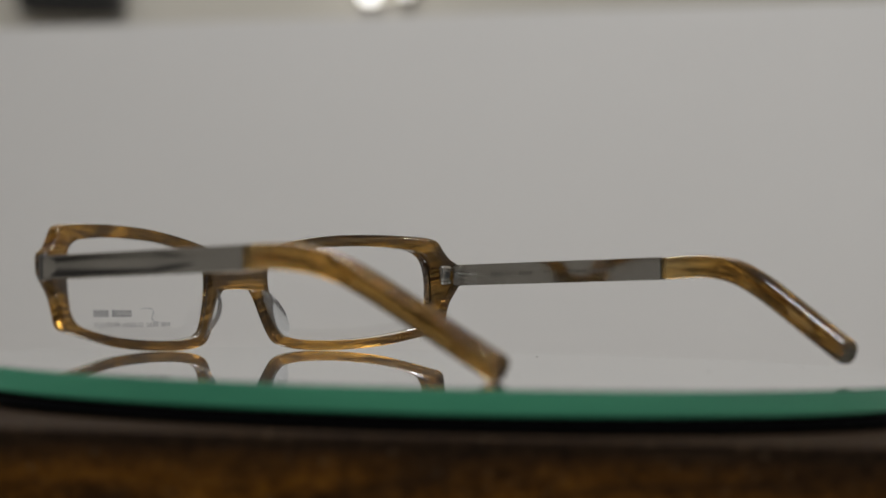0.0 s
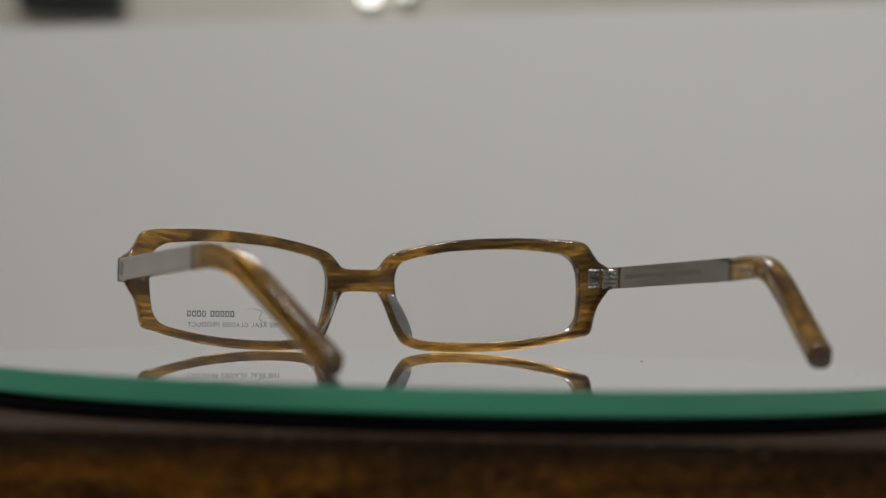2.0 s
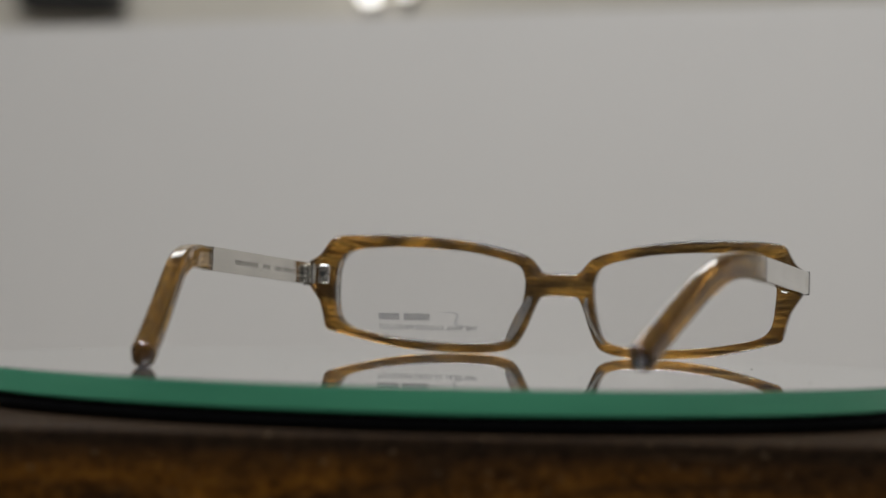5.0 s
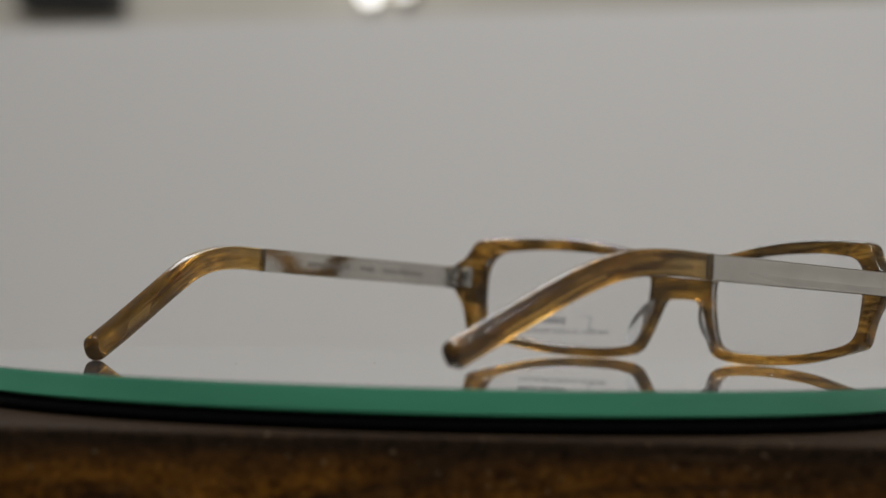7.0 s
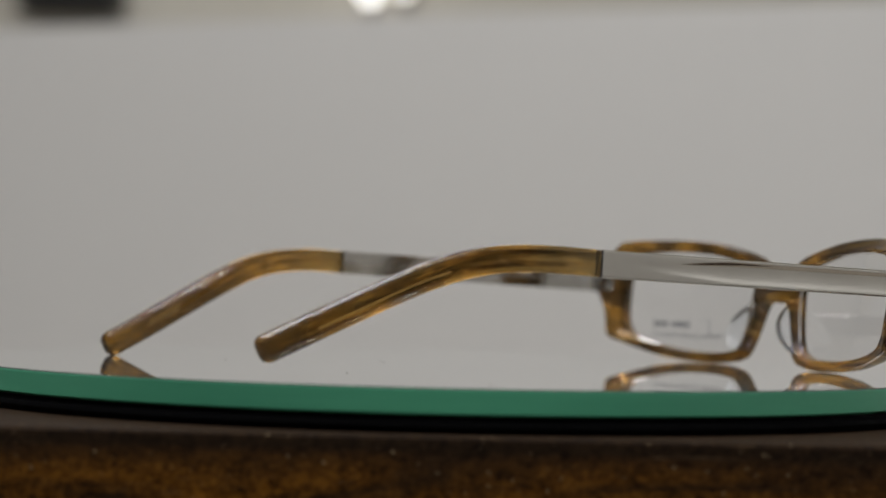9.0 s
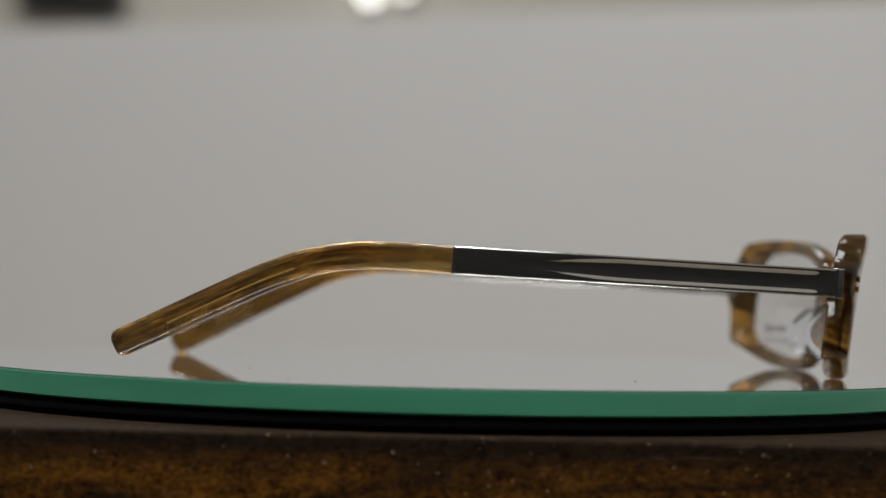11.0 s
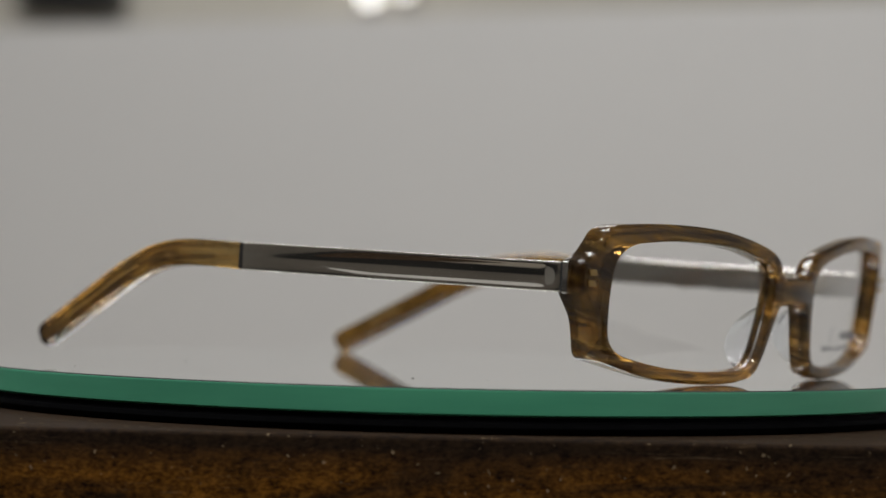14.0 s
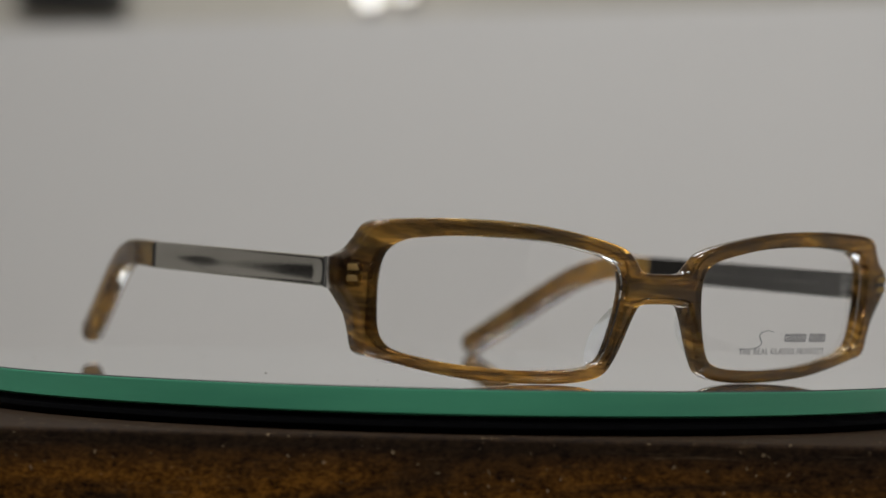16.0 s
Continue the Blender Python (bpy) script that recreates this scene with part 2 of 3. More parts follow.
wall("reflection_panel_2", -0.42, 0.9, RY0, RY0 + 0.3, FLOOR_Z, 0.9, DARKPANEL, "unseen charcoal panel added for dark reflections in the steel, south side")
wall("wall_west", -RX - 0.1, -RX, -0.7, 1.27, FLOOR_Z, CEIL, WARMGREY, "unseen warm grey side wall, toned for reflections in the steel")
wall("wall_west_3", -RX - 0.1, -RX, RY0, -0.7, FLOOR_Z, TONE_SPLIT, GREYWALL, "unseen brown-grey side wall, toned for reflections in the steel")
wall("wall_west_4", -RX - 0.1, -RX, RY0, -0.7, TONE_SPLIT, CEIL, WHITE, "unseen white upper side wall, added for reflections in the steel")
wall("reflection_strip_west", -RX, -RX + 0.02, RY0 + 0.02, -0.7, FLOOR_Z, STRIP_TOP, DARKPANEL, "unseen charcoal strip added for dark reflections in the steel, west side")
wall("wall_west_2", -RX - 0.1, -RX, 1.27, RY1, FLOOR_Z, CEIL, MIDWALL, "unseen pale grey side wall by the partition, toned for reflections in the steel")
wall("reflection_panel_1", -RX, -RX + 0.02, 0.48, 1.25, FLOOR_Z, 1.4, DARKPANEL, "unseen charcoal panel added for dark reflections in the steel, west side")
wall("wall_east", RX, RX + 0.1, RY0, RY1, FLOOR_Z, CEIL, WHITE, "plain white painted side wall of the room")
# the white partition that fills the background
partition = wall("partition", -2.45, 2.3, 0.0, 0.04, FLOOR_Z, 0.242, WHITE, "white painted low partition behind the turntable")
partition.matrix_basis = pose(0.0, 1.42, 0.0, 0, 0, -25.0)


# housings added to go with the unseen lamps
def unseen_ceiling_light(x, y, wx, wy):
    ob = empty("unseen_ceiling_light", label="unseen white ceiling light with a slim metal frame, placed to light the room", category="lamp", group="ceiling lights")
    ob.matrix_basis = pose(x, y, CEIL)
    bm = bmesh.new()
    for s in (-1, 1):
        box(bm, s * wx / 2 - 0.015, s * wx / 2 + 0.015, -wy / 2 - 0.015, wy / 2 + 0.015, -0.04, 0)
        box(bm, -wx / 2 + 0.015, wx / 2 - 0.015, s * wy / 2 - 0.015, s * wy / 2 + 0.015, -0.04, 0)
    part("frame", bm, SATIN, ob, smooth=False)
    part("diffuser", boxed(-wx / 2 + 0.016, wx / 2 - 0.016, -wy / 2 + 0.016, wy / 2 - 0.016, -0.03, -0.002), WHITE, ob, smooth=False)
    return ob


for lx, ly, wx, wy, watts in LAMPS:
    unseen_ceiling_light(lx, ly, wx, wy)


def wall_lamp(x, z, r):
    ob = empty("wall_lamp", label="small round glowing white lamp on the far wall", category="lamp", group="far wall lamps")
    ob.matrix_basis = pose(x, RY1, z)
    bm = bmesh.new()
    bmesh.ops.create_uvsphere(bm, u_segments=24, v_segments=14, radius=r, matrix=Matrix.Translation((0, -0.05, 0)))
    part("bulb", bm, GLOW, ob)
    bm = lathe([(0.02, 0), (0.02, 0.01), (0.008, 0.014), (0.008, 0.05 - r * 0.9)], 24)
    bmesh.ops.rotate(bm, verts=bm.verts, cent=(0, 0, 0), matrix=Matrix.Rotation(radians(90), 3, "X"))
    part("mount", bm, SATIN, ob)
    return ob


wall_lamp(-0.134, 0.457, 0.016)
wall_lamp(-0.078, 0.465, 0.011)


def wall_box():
    ob = empty("wall_box", label="black rectangular box mounted on the far wall", category="box")
    ob.matrix_basis = pose(-0.594, RY1, 0.415)
    part("body", boxed(-0.078, 0.078, -0.10, 0, 0, 0.16, bevel=0.006), BOXBLACK, ob)
    part("front_panel", boxed(-0.071, 0.071, -0.106, -0.0985, 0.008, 0.152, bevel=0.002), BOXBLACK, ob)
    return ob


wall_box()


# ---- the table ----
TABLE_Z = -0.0083
TABLE_Y = -0.1140


def table():
    ob = empty("wooden_stand", label="dark-stained worn wooden stand under the turntable", category="stand")
    ob.matrix_basis = pose(0, 0, TABLE_Z)
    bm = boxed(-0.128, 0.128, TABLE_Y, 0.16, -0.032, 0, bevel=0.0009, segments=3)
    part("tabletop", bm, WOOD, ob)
    for x in (-0.095, 0.095):
        for y in (TABLE_Y + 0.035, 0.125):
            part("leg", boxed(x - 0.025, x + 0.025, y - 0.025, y + 0.025, FLOOR_Z - TABLE_Z, -0.032, bevel=0.003), WOOD, ob)
    return ob


table()


# ---- the turntable ----
DISC_R = 0.1085


def turntable():
    ob = empty("turntable", label="round turntable with a thick green-edged glass mirror disc on black rubber", category="turntable")
    r = DISC_R
    n = 240
    bm = lathe([(r - 0.0006, -0.0050), (r, -0.0046), (r, -0.0043), (r, -0.0006), (r, -0.00025), (r - 0.00015, 0.0)], n)
    for f in bm.faces:
        top = min(v.co.z for v in f.verts) > -0.0004
        f.material_index = 0 if len(f.verts) > 4 else 2 if top else 1
    part("glass_disc", bm, [MIRROR, EDGE, ARRIS], ob, "mirror glass disc with a ground green edge")
    part("platter", lathe([(r - 0.012, -0.0083), (r - 0.0004, -0.0083), (r, -0.0079), (r + 0.0003, -0.0070), (r, -0.0062), (r - 0.0008, -0.0058), (r - 0.0010, -0.0051)], n), BLACK, ob, "black rubber platter with a rounded rim")
    rnd = random.Random(5)
    for i in range(13):
        a, d = rnd.uniform(0, 2 * math.pi), DISC_R * math.sqrt(rnd.uniform(0.02, 0.97))
        x, y = (0.0635, 0.0356) if i == 0 else (d * math.cos(a), d * math.sin(a))
        s = 0.00025 if i == 0 else rnd.uniform(0.00008, 0.0002)
        bm = bmesh.new()
        bmesh.ops.create_icosphere(bm, subdivisions=1, radius=s, matrix=Matrix.Translation((x, y, s * 0.35)) @ pose(0, 0, 0, 0, 0, rnd.uniform(0, 180)) @ Matrix.Diagonal((1.6, 0.8, 0.4, 1)))
        part("dust_speck", bm, DUST, ob)
    return ob


TURNTABLE = turntable()

# ---- the eyeglasses ----
XC = 4.8
OUTER = [(0, 21.4), (3.8, 21.5), (5.4, 22.1), (6.7, 23.7), (8.4, 25.4), (11, 26.6), (16, 27.9), (22, 29.1), (29, 30.1), (38, 30.7), (47, 30.8), (55, 30.5), (58.4, 30.1), (60.2, 29.1), (61.5, 26.9), (63, 24.8), (65, 23.4), (65.6, 21.9), (65.6, 18.8), (65, 17.4), (63.4, 15), (62, 12.7), (61, 9.55), (60.3, 6.66), (59.2, 5.32), (56.8, 4.6), (50, 2.85), (42.5, 1.31), (35, 0.5), (28, 0.15), (20.5, 0.15), (14.8, 0.8), (11.7, 2.03), (10, 4.29), (8.4, 7.69), (7, 11.4), (5.7, 14.3), (4.6, 15.3), (2.4, 15.5), (0, 15.55)]
INNER = [(9.1, 18.1), (9.4, 20.4), (10.4, 22.6), (12.5, 24), (17.2, 25.3), (24.6, 26.7), (33.5, 27.4), (42.3, 27.6), (49.6, 27.2), (54, 26.6), (56.8, 24.9), (58, 22.2), (58.3, 18.4), (58.1, 14.1), (57.6, 10.2), (56.6, 8.1), (54.8, 6.6), (51, 5.4), (42.5, 3.8), (35, 3), (28, 2.65), (20.5, 2.75), (16, 3.2), (13.3, 4.1), (11.8, 5.8), (10.6, 9.2), (9.6, 13.6)]


def face_y(x, z):
    """The bowed and tilted middle plane of the front, in millimetres."""
    return 86.3 - 0.00280 * x * x + 0.14 * (z - 15)


def ray_out(loop, c, d):
    """How far the ray from c along d goes to a polyline round it."""
    best = None
    for p, q in loop:
        e = q - p
        den = d.x * e.y - d.y * e.x
        if abs(den) < 1e-9:
            continue
        w = p - c
        t, s = (w.x * e.y - w.y * e.x) / den, (w.x * d.y - w.y * d.x) / den
        if t > 0 and -1e-6 <= s <= 1 + 1e-6 and (best is None or t < best):
            best = t
    return best


def front_frame(parent):
    outer = spline(OUTER, 6, closed=False)
    inner = spline(INNER, 6)
    ilines = list(zip(inner, inner[1:] + inner[:1]))
    c = Vector((33.5, 18.0))
    stations = []
    for i, p in enumerate(outer):
        way = outer[min(i + 1, len(outer) - 1)] - outer[max(i - 1, 0)]
        if p.x < 0.05:
            way = Vector((1.0 if p.y > 18 else -1.0, 0))
        inward = Vector((way.y, -way.x)).normalized()
        stations.append((p, inward, 1.3))
    for z in (17.0, 18.4, 19.8):
        stations.append((Vector((0, z)), Vector((1, 0)), 0.0))
    bm = bmesh.new()
    uv = bm.loops.layers.uv.new("map")
    for s in (1, -1):
        rings = []
        for po, inward, edge in stations:
            d = (po - c).normalized()
            pi = c + d * ray_out(ilines, c, d)
            thick = 2.15 + 0.65 * smoothstep(46, 62, po.x)
            lip = 0.5
            back = edge * 0.65
            prof = [(po + inward * edge * (1 - math.cos(radians(k))), thick - edge * (1 - math.sin(radians(k)))) for k in (0, 18, 36, 54, 72, 90)]
            prof += [(pi + d * lip * (1 - math.sin(radians(k))), thick - lip * (1 - math.cos(radians(k)))) for k in (0, 30, 60, 90)]
            prof += [(pi + d * 0.12, 0.5), (pi + d * 0.12, -0.5)]
            prof += [(pi + d * lip * (1 - math.cos(radians(k))), -thick + lip * (1 - math.sin(radians(k)))) for k in (0, 45, 90)]
            prof += [(po + inward * back * (1 - math.sin(radians(k))), -thick + back * (1 - math.cos(radians(k)))) for k in (0, 30, 60, 90)]
            rings.append([bm.verts.new(((XC + s * q.x) * MM, (face_y(q.x, q.y) + v) * MM, q.y * MM)) for q, v in prof])
        m = len(rings[0])
        for i in range(len(rings)):
            a, e = rings[i], rings[(i + 1) % len(rings)]
            for k in range(m):
                quad = (a[k], a[(k + 1) % m], e[(k + 1) % m], e[k])
                if all(abs(v.co.x / MM - XC) < 0.02 for v in quad):
                    continue
                bm.faces.new(quad if s > 0 else quad[::-1])
    bmesh.ops.remove_doubles(bm, verts=bm.verts, dist=0.00002)
    for f in bm.faces:
        for l in f.loops:
            l[uv].uv = (l.vert.co.x + 0.3 * l.vert.co.y, l.vert.co.z + 0.35 * (l.vert.co.y - 0.08))
    return part("front_frame", bm, ACETATE, parent, "streaked amber-brown polished acetate front", sharp=50)


def lens(parent, s):
    inner = spline(INNER, 4)
    c = Vector((33.5, 16.0))
    bm = bmesh.new()
    faces = []
    for v in (0.45, -0.45):
        rings = []
        for k in (1.0, 0.75, 0.5, 0.25):
            ring = []
            for p in inner:
                q = c + (p - c) * k * (1.004 if k == 1.0 else 1.0)
                ring.append(bm.verts.new(((XC + s * q.x) * MM, (face_y(q.x, q.y) + v) * MM, q.y * MM)))
            rings.append(ring)
        mid = bm.verts.new(((XC + s * c.x) * MM, (face_y(c.x, c.y) + v) * MM, c.y * MM))
        faces.append((rings, mid))
    n = len(inner)
    for rings, mid in faces:
        for a, b in zip(rings, rings[1:]):
            for k in range(n):
                bm.faces.new((a[k], a[(k + 1) % n], b[(k + 1) % n], b[k]))
        for k in range(n):
            bm.faces.new((rings[-1][k], rings[-1][(k + 1) % n], mid))
    a, b = faces[0][0][0], faces[1][0][0]
    for k in range(n):
        bm.faces.new((a[k], a[(k + 1) % n], b[(k + 1) % n], b[k]))
    ob = part("lens", bm, LENS, parent, "clear demonstration lens", sharp=50)
    ob.visible_shadow = False
    return ob


def on_lens(x, z, lift=0.62):
    return ((XC + x) * MM, (face_y(x, z) + lift) * MM, z * MM)


def printed_ring(x0, x1, z0, z1, stroke):
    """A thin printed hollow block on the front of the lens."""
    bm = bmesh.new()
    d = -stroke if x1 < x0 else stroke
    outer = ((x0, z0), (x1, z0), (x1, z1), (x0, z1))
    inner = ((x0 + d, z0 + stroke), (x1 - d, z0 + stroke), (x1 - d, z1 - stroke), (x0 + d, z1 - stroke))
    ring = [[bm.verts.new(on_lens(x, z, lift)) for x, z in loop] for lift in (0.62, 0.58) for loop in (outer, inner)]
    for a, b in ((0, 1), (1, 3), (3, 2), (2, 0)):
        for k in range(4):
            bm.faces.new((ring[a][k], ring[a][(k + 1) % 4], ring[b][(k + 1) % 4], ring[b][k]))
    return bm


def lens_print(parent):
    """The grey print on the lens: a row of bold blocks, a curl and a line of small words."""
    x = -34.6
    for word in (5, 4):
        for k in range(word):
            part("printed_mark", printed_ring(x, x - 1.06, 8.4, 9.95, 0.30), INK, parent, smooth=False)
            x -= 1.36
        x -= 1.0
    curve = bpy.data.curves.new("printed_words", "FONT")
    curve.body, curve.size, curve.align_x, curve.extrude = "THE REAL GLASSES PRODUCT", 1.72 * MM, "CENTER", 0.00001
    curve.space_character = 1.12
    text = new("printed_words_source", curve)
    bpy.context.view_layer.update()
    me = bpy.data.meshes.new_from_object(text.evaluated_get(bpy.context.evaluated_depsgraph_get()))
    bpy.data.objects.remove(text)
    xs = [v.co.x for v in me.vertices]
    fit_scale = 26.0 * MM / (max(xs) - min(xs))
    for v in me.vertices:
        px, pz = -34.5 - v.co.x * fit_scale / MM, 5.85 + v.co.y / MM
        q = on_lens(px, pz)
        v.co = Vector((q[0], q[1] + v.co.z, q[2]))
    me.materials.append(INK)
    ob = new("printed_words", me)
    ob.parent = parent
    curl = [(0.2, 6.9), (2.8, 6.9), (5.0, 7.2), (6.2, 8.0), (5.9, 8.8), (5.5, 9.6), (6.2, 10.3), (7.8, 10.6), (9.8, 10.3)]
    path = spline([(-21.5 - u, z) for u, z in curl], 6, closed=False)
    bm = bmesh.new()
    last = None
    for i, p in enumerate(path):
        t = (path[min(i + 1, len(path) - 1)] - path[max(i - 1, 0)]).normalized()
        w = 0.04 + 0.12 * math.sin(math.pi * i / (len(path) - 1))
        nrm = Vector((-t.y, t.x)) * w
        pair = [bm.verts.new(on_lens(*(p + nrm))), bm.verts.new(on_lens(*(p - nrm)))]
        if last:
            bm.faces.new((last[0], last[1], pair[1], pair[0]))
        last = pair
    part("printed_curl", bm, PALEINK, parent, smooth=False)


def nose_pad(parent, s):
    """A clear pad that stands back from the rim beside the nose."""
    bm = bmesh.new()
    rows, cols = 12, 8
    grid = {}
    for side in (0, 1):
        for i in range(rows + 1):
            u = i / rows
            z = 3.4 + 12.0 * u
            nose = 10.9 - 5.4 * u + 1.6 * (u - 0.5) ** 2
            reach = 5.4 * math.sin(math.pi * min(max(u * 0.96 + 0.02, 0), 1)) ** 0.6
            for j in range(cols + 1):
                w = j / cols
                x = nose + 0.9 + 1.3 * w * w + (0.6 if side else -0.6) * (1 - w ** 3) * math.sin(math.pi * (0.08 + 0.84 * u)) ** 0.5
                y = face_y(x, z) - 1.6 - reach * w
                grid[side, i, j] = bm.verts.new(((XC + s * x) * MM, y * MM, z * MM))
    for side in (0, 1):
        for i in range(rows):
            for j in range(cols):
                bm.faces.new([grid[side, i + a, j + b] for a, b in ((0, 0), (1, 0), (1, 1), (0, 1))])
    rim = [(i, 0) for i in range(rows + 1)] + [(rows, j) for j in range(1, cols + 1)] + [(i, cols) for i in range(rows - 1, -1, -1)] + [(0, j) for j in range(cols - 1, 0, -1)]
    for a, b in zip(rim, rim[1:] + rim[:1]):
        bm.faces.new((grid[(0, *a)], grid[(0, *b)], grid[(1, *b)], grid[(1, *a)]))
    bmesh.ops.remove_doubles(bm, verts=bm.verts, dist=0.00002)
    return part("nose_pad", bm, CLEAR, parent, "clear plastic nose pad", sharp=60)


def cylinder_z(bm, x, y, z0, z1, r, n=20):
    m = Matrix.Translation((x, y, (z0 + z1) / 2))
    bmesh.ops.create_cone(bm, cap_ends=True, segments=n, radius1=r, radius2=r, depth=z1 - z0, matrix=m)
    return bm


def hinge(parent, s, hx, hy, hz):
    """The steel hinge on the back of the front, with its slotted plate and knuckles; hx, hy, hz in millimetres."""
    h = empty("hinge")
    h.parent = parent
    h.matrix_basis = pose(hx * MM, hy * MM, hz * MM)
    part("plate", boxed(min(-s * 7.0, -s * 3.7) * MM, max(-s * 7.0, -s * 3.7) * MM, -0.6 * MM, 1.2 * MM, -2.6 * MM, 2.6 * MM, bevel=0.55 * MM, segments=3), HINGE, h)
    # slots are near-black blocks on the plate; the recess shade is in their colour
    part("slot", boxed((-s * 5.0 - 0.75) * MM, (-s * 5.0 + 0.75) * MM, -0.7 * MM, -0.3 * MM, -0.75 * MM, 0.75 * MM), SEAMSHADE, h, smooth=False)
    for z in (-1.75, 1.75):
        part("slot", boxed((-s * 5.1 - 1.3) * MM, (-s * 5.1 + 1.3) * MM, -0.68 * MM, -0.3 * MM, (z - 0.16) * MM, (z + 0.16) * MM), SEAMSHADE, h, smooth=False)
        for x in (-5.9, -4.4):
            part("rivet", boxed((s * x - 0.5) * MM, (s * x + 0.5) * MM, -1.1 * MM, -0.5 * MM, (z - 0.5) * MM, (z + 0.5) * MM, bevel=0.22 * MM), CHROME, h)
    for z0, z1 in ((-2.5, -1.0), (-0.85, 0.85), (1.0, 2.5)):
        part("knuckle", cylinder_z(bmesh.new(), -s * 2.6 * MM, -1.5 * MM, z0 * MM, z1 * MM, 1.05 * MM), HINGE, h)
    part("screw", cylinder_z(bmesh.new(), -s * 2.6 * MM, -1.5 * MM, -2.65 * MM, 2.7 * MM, 0.55 * MM), CHROME, h)
    for z0, z1 in ((-2.3, -1.45), (-0.95, -0.15), (0.15, 0.95), (1.45, 2.3)):
        part("leaf", boxed(min(-s * 2.9, -s * 1.4) * MM, max(-s * 2.9, -s * 1.4) * MM, -9.5 * MM, -1.2 * MM, z0 * MM, z1 * MM, bevel=0.2 * MM), HINGE, h)
    return h


def temple(parent, s, hinge_at, joint_at, inward, drop, short):
    """A flat polished steel bar with a scooped outer face and a bent acetate end. Points: the middle of the bar's
    outer face, in millimetres."""
    thick = 2.7
    a, b = Vector(hinge_at), Vector(joint_at)
    a.x -= s * thick / 2
    b.x -= s * thick / 2
    t = empty("temple", label="polished steel temple with a bent brown acetate end")
    t.parent = parent
    up = Vector((0, 0, 1))
    # bar
    n = 64
    path = [(a + (b - a) * (i / n)) for i in range(n + 1)]
    length = (b - a).length
    sections = []
    out = -s
    for i in range(n + 1):
        d = length * i / n
        depth = 0.39 * smoothstep(2.0, 4.2, d) * (1 - smoothstep(length - 32, length - 6, d))
        half = 2.25 * smoothstep(1.6, 3.0, d) * (1 - 0.75 * smoothstep(length - 34, length - 6, d)) + 0.02
        sec = []
        for k in range(-9, 10):
            v = k / 9 * 2.42
            sec.append((thick / 2 - depth * max(0.0, 1 - (v / half) ** 2), v))
        r = 0.38
        low = [(thick / 2 - r + r * math.sin(radians(g)), -2.42 - r * math.cos(radians(g))) for g in (0, 18, 36, 54, 72)]
        high = [(p, -q) for p, q in low[::-1]]
        sec = low + sec + high + [(-thick / 2 + 0.07, 2.8), (-thick / 2, 2.73), (-thick / 2, -2.73), (-thick / 2 + 0.07, -2.8)]
        sections.append([(p * s * MM, q * MM) for p, q in sec])
    # the sweep's side way points out of the glasses on one temple and into them on the other
    flip = 1 if (b - a).cross(up).x * s > 0 else -1
    sections = [[(p * flip * s, q) for p, q in sec] for sec in sections]
    near = a + (b - a) * 0.30
    bar = part("bar", sweep([(p - near) * MM for p in path], sections, [up] * (n + 1)), CHROME, t, "polished steel bar with a scooped outer face", sharp=28)
    bar.matrix_basis = pose(*(near * MM))
    if s > 0:
        # the lens stays focused on this bar as it goes round
        cam.data.dof.focus_object = bar
    # plate where the bar meets the front
    w = (a - b).normalized()
    ends = [a - w * 0.25, a + w * 0.35, a + w * 0.85]
    part("end_plate", sweep([p * MM for p in ends], [round_section((thick + 0.2) * MM, 5.9 * MM, 0.25 * MM)] * 3, [up] * 3), HINGE, t)
    # near-black strip between the bar and that plate, in place of a dark reflection
    gap = [a - w * 0.75, a - w * 0.26]
    part("dark_band", sweep([p * MM for p in gap], [round_section((thick + 0.12) * MM, 5.7 * MM, 0.3 * MM)] * 2, [up] * 2), SEAMSHADE, t)
    # dark seam between steel and acetate
    dark_band = [b - w * 0.02, b - w * 0.45]
    part("dark_band", sweep([p * MM for p in dark_band], [round_section((thick + 0.5) * MM, 5.45 * MM, 0.4 * MM)] * 2, [up] * 2), SEAMSHADE, t)
    # acetate end
    line = [(0.45, 0, 0), (9, 0.5, 0.4), (16.8, 0.6, 1.5), (22.8, 0.1, 2.6), (28, -0.95, 3.6), (33, -2.6, 4.7), (39, -5.0, 6.0), (50, -10.2, 8.4), (59, -14.6, 10.3), (65.6, -17.8, 11.6)]
    pts = [Vector((b.x - s * (x * inward / 11.6 + 0.45 * smoothstep(0, 30, y)), b.y - y + short * smoothstep(12, 65.6, y), b.z + z - drop * smoothstep(4, 44, y))) for y, z, x in line]
    curve = spline(pts, 7, closed=False)
    end_way = (curve[-1] - curve[-2]).normalized()
    tail = [(0.45, 0.985), (0.85, 0.945), (1.2, 0.88), (1.5, 0.79), (1.72, 0.66), (1.86, 0.50), (1.94, 0.30)]
    m = len(curve)
    secs = []
    for i in range(m):
        k = i / (m - 1)
        secs.append(round_section((3.3 + 1.7 * k ** 0.7) * MM, (5.5 + 0.2 * k) * MM, (0.75 + 1.25 * k) * MM, 6))
    last = secs[-1]
    for step, k in tail:
        curve.append(curve[m - 1] + end_way * step)
        secs.append([(p * k, q * k) for p, q in last])
    part("acetate_tip", sweep([p * MM for p in curve], secs, [up] * len(curve)), TIP if s > 0 else PALETIP, t, "streaked brown acetate temple end" if s > 0 else "paler amber acetate temple end", sharp=50)
    # core wire that shines through the outer face
    outward = Vector((s, 0, 0))
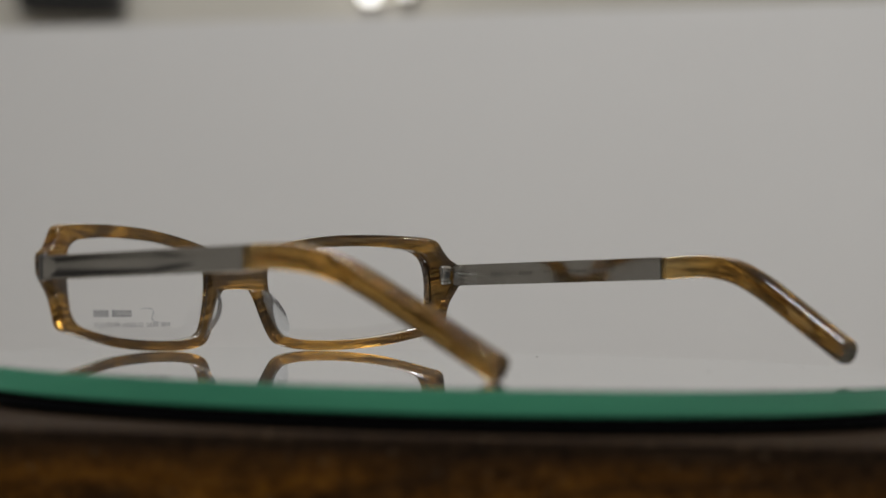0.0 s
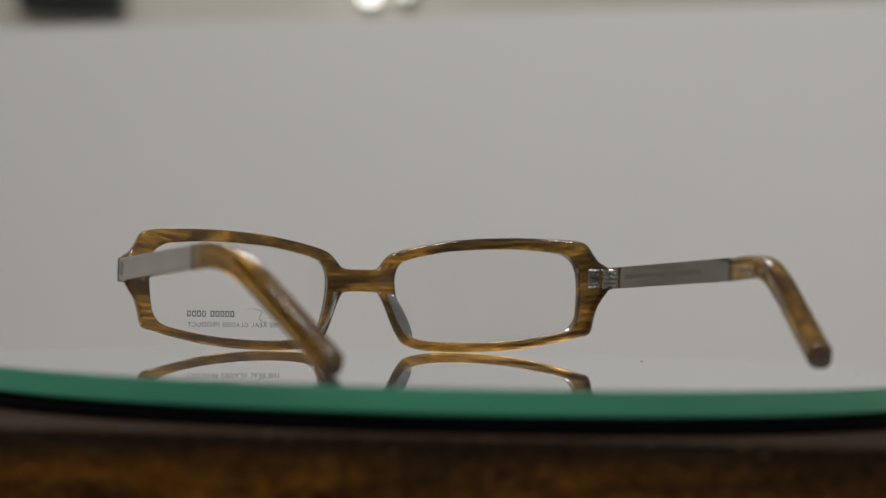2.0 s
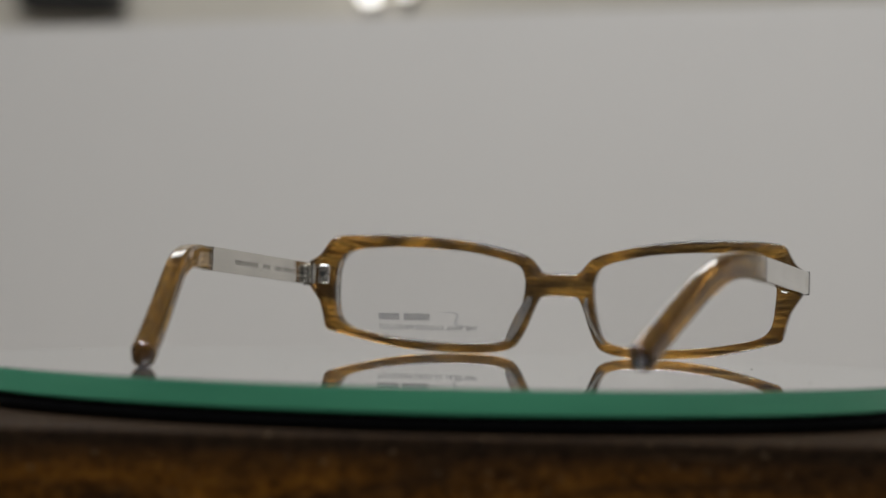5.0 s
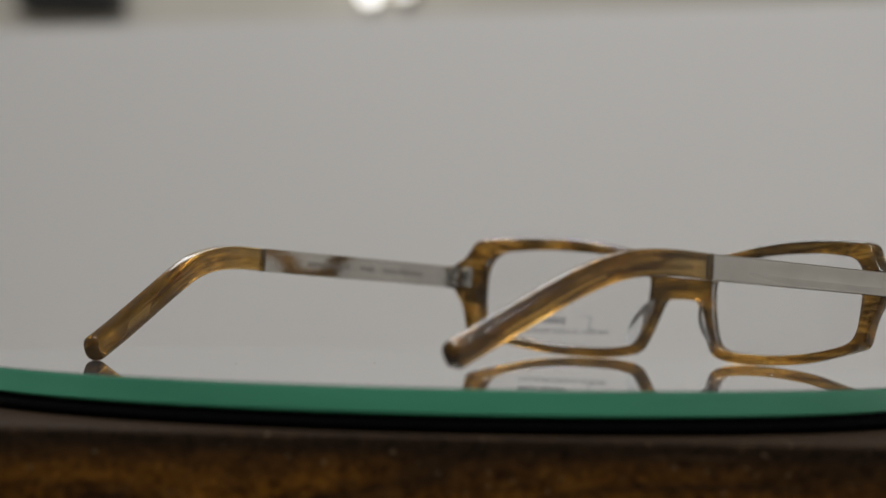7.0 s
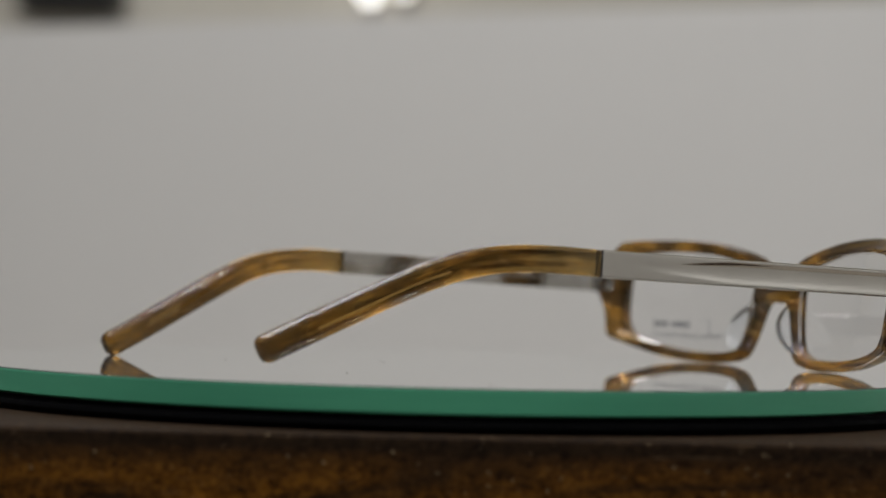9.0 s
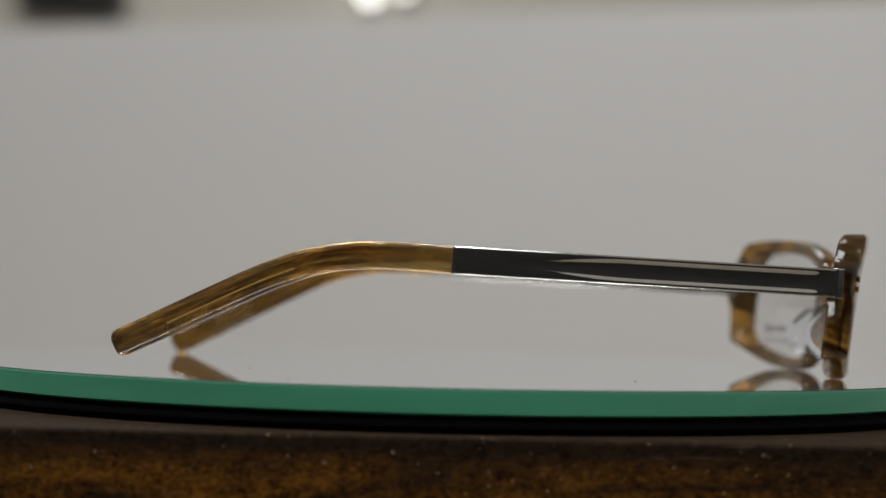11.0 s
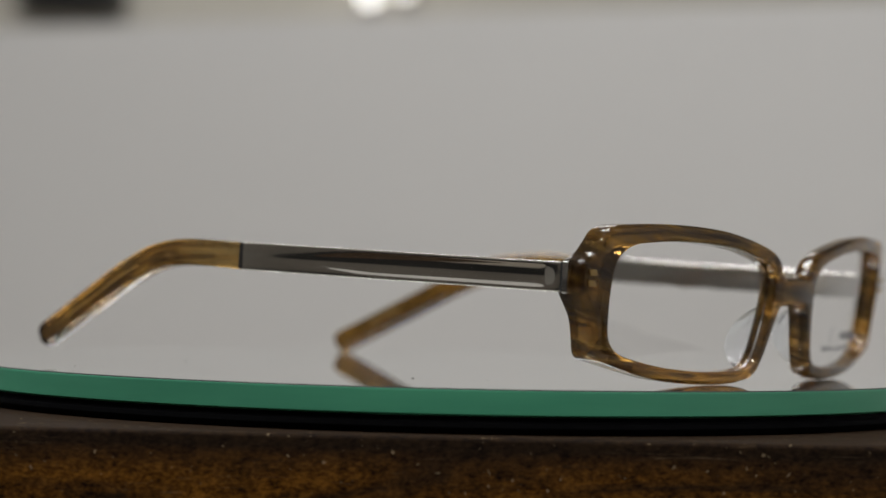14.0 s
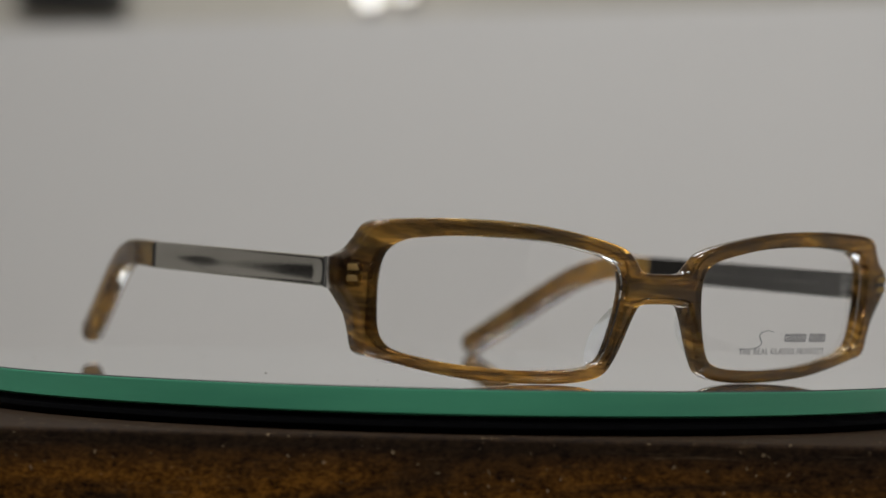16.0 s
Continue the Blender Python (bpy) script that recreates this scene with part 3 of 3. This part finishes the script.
    core = [curve[i] + outward * (1.74 + 0.85 * (i / (m - 1)) ** 0.7) - Vector((0, 0, 0.3)) for i in range(int(m * 0.52), int(m * 0.87))]
    part("core_wire", sweep([p * MM for p in core], [round_section(0.22 * MM, 0.34 * MM, 0.08 * MM, 2)] * len(core), [up] * len(core)), BRASS, t, "brass core wire showing through the acetate")
    # fine ribs across the inner flat of the end
    r0, r1 = curve[48], curve[54]
    for i in range(12):
        o = r0 + (r1 - r0) * (i / 11) - outward * 2.44
        bm = boxed(-0.09 * MM, 0.09 * MM, -0.08 * MM, 0.08 * MM, -1.6 * MM, 1.6 * MM)
        bmesh.ops.transform(bm, matrix=pose(o.x * MM, o.y * MM, o.z * MM, -20), verts=bm.verts)
        part("rib", bm, RIB, t, smooth=False)
    # etched marks on the inner face of the bar
    rnd = random.Random(11 + s)
    for g0, g1, h in ((0.79, 0.68, 1.2), (0.65, 0.585, 1.2), (0.53, 0.46, 1.1), (0.41, 0.20, 1.2)):
        k = g0
        while k > g1:
            q = a + (b - a) * (1 - k)
            wlen = rnd.uniform(0.5, 1.0)
            x = q.x - s * (thick / 2 + 0.01)
            part("etched_mark", boxed((x - 0.02) * MM, (x + 0.02) * MM, (q.y - wlen / 2) * MM, (q.y + wlen / 2) * MM, (q.z - h / 2) * MM, (q.z + h / 2) * MM), ETCH, t, smooth=False)
            k -= 0.018
    return t


def eyeglasses():
    ob = empty("eyeglasses", label="rectangular amber-brown acetate eyeglasses with steel temples on a glass disc", category="eyeglasses")
    front_frame(ob)
    for s in (1, -1):
        glass = lens(ob, s)
        if s < 0:
            lens_print(glass)
        nose_pad(ob, s)
        hx, hy, hz = (71.3, 73.9, 20.4) if s > 0 else (-61.7, 73.6, 20.0)
        hinge(ob, s, hx, hy, hz)
        # hinge anchors that show through the front
        for z in (19.35, 21.35):
            x = 62.8
            y = face_y(x, z) + 2.78
            part("hinge_anchor", boxed((XC + s * x - 1.5) * MM, (XC + s * x + 1.5) * MM, (y - 0.1) * MM, (y + 0.2) * MM, (z - 0.55) * MM, (z + 0.55) * MM, bevel=0.05 * MM), ANCHOR, ob, "brass hinge anchor set in the acetate")
    temple(ob, 1, (71.3, 74.5, 20.4), (72.0, -1.2, 23.25), 11.6, 0.0, 0.0)
    temple(ob, -1, (-61.7, 73.2, 19.9), (-59.9, -1.6, 23.0), 12.0, 2.4, 2.8)
    return ob


GLASSES = eyeglasses()


def motions():
    rows = [(t * 0.5, pose(0, 0, 0, 0, 0, turn_angle(t * 0.5))) for t in range(33)]
    walk(TURNTABLE, rows)
    walk(GLASSES, rows)


motions()
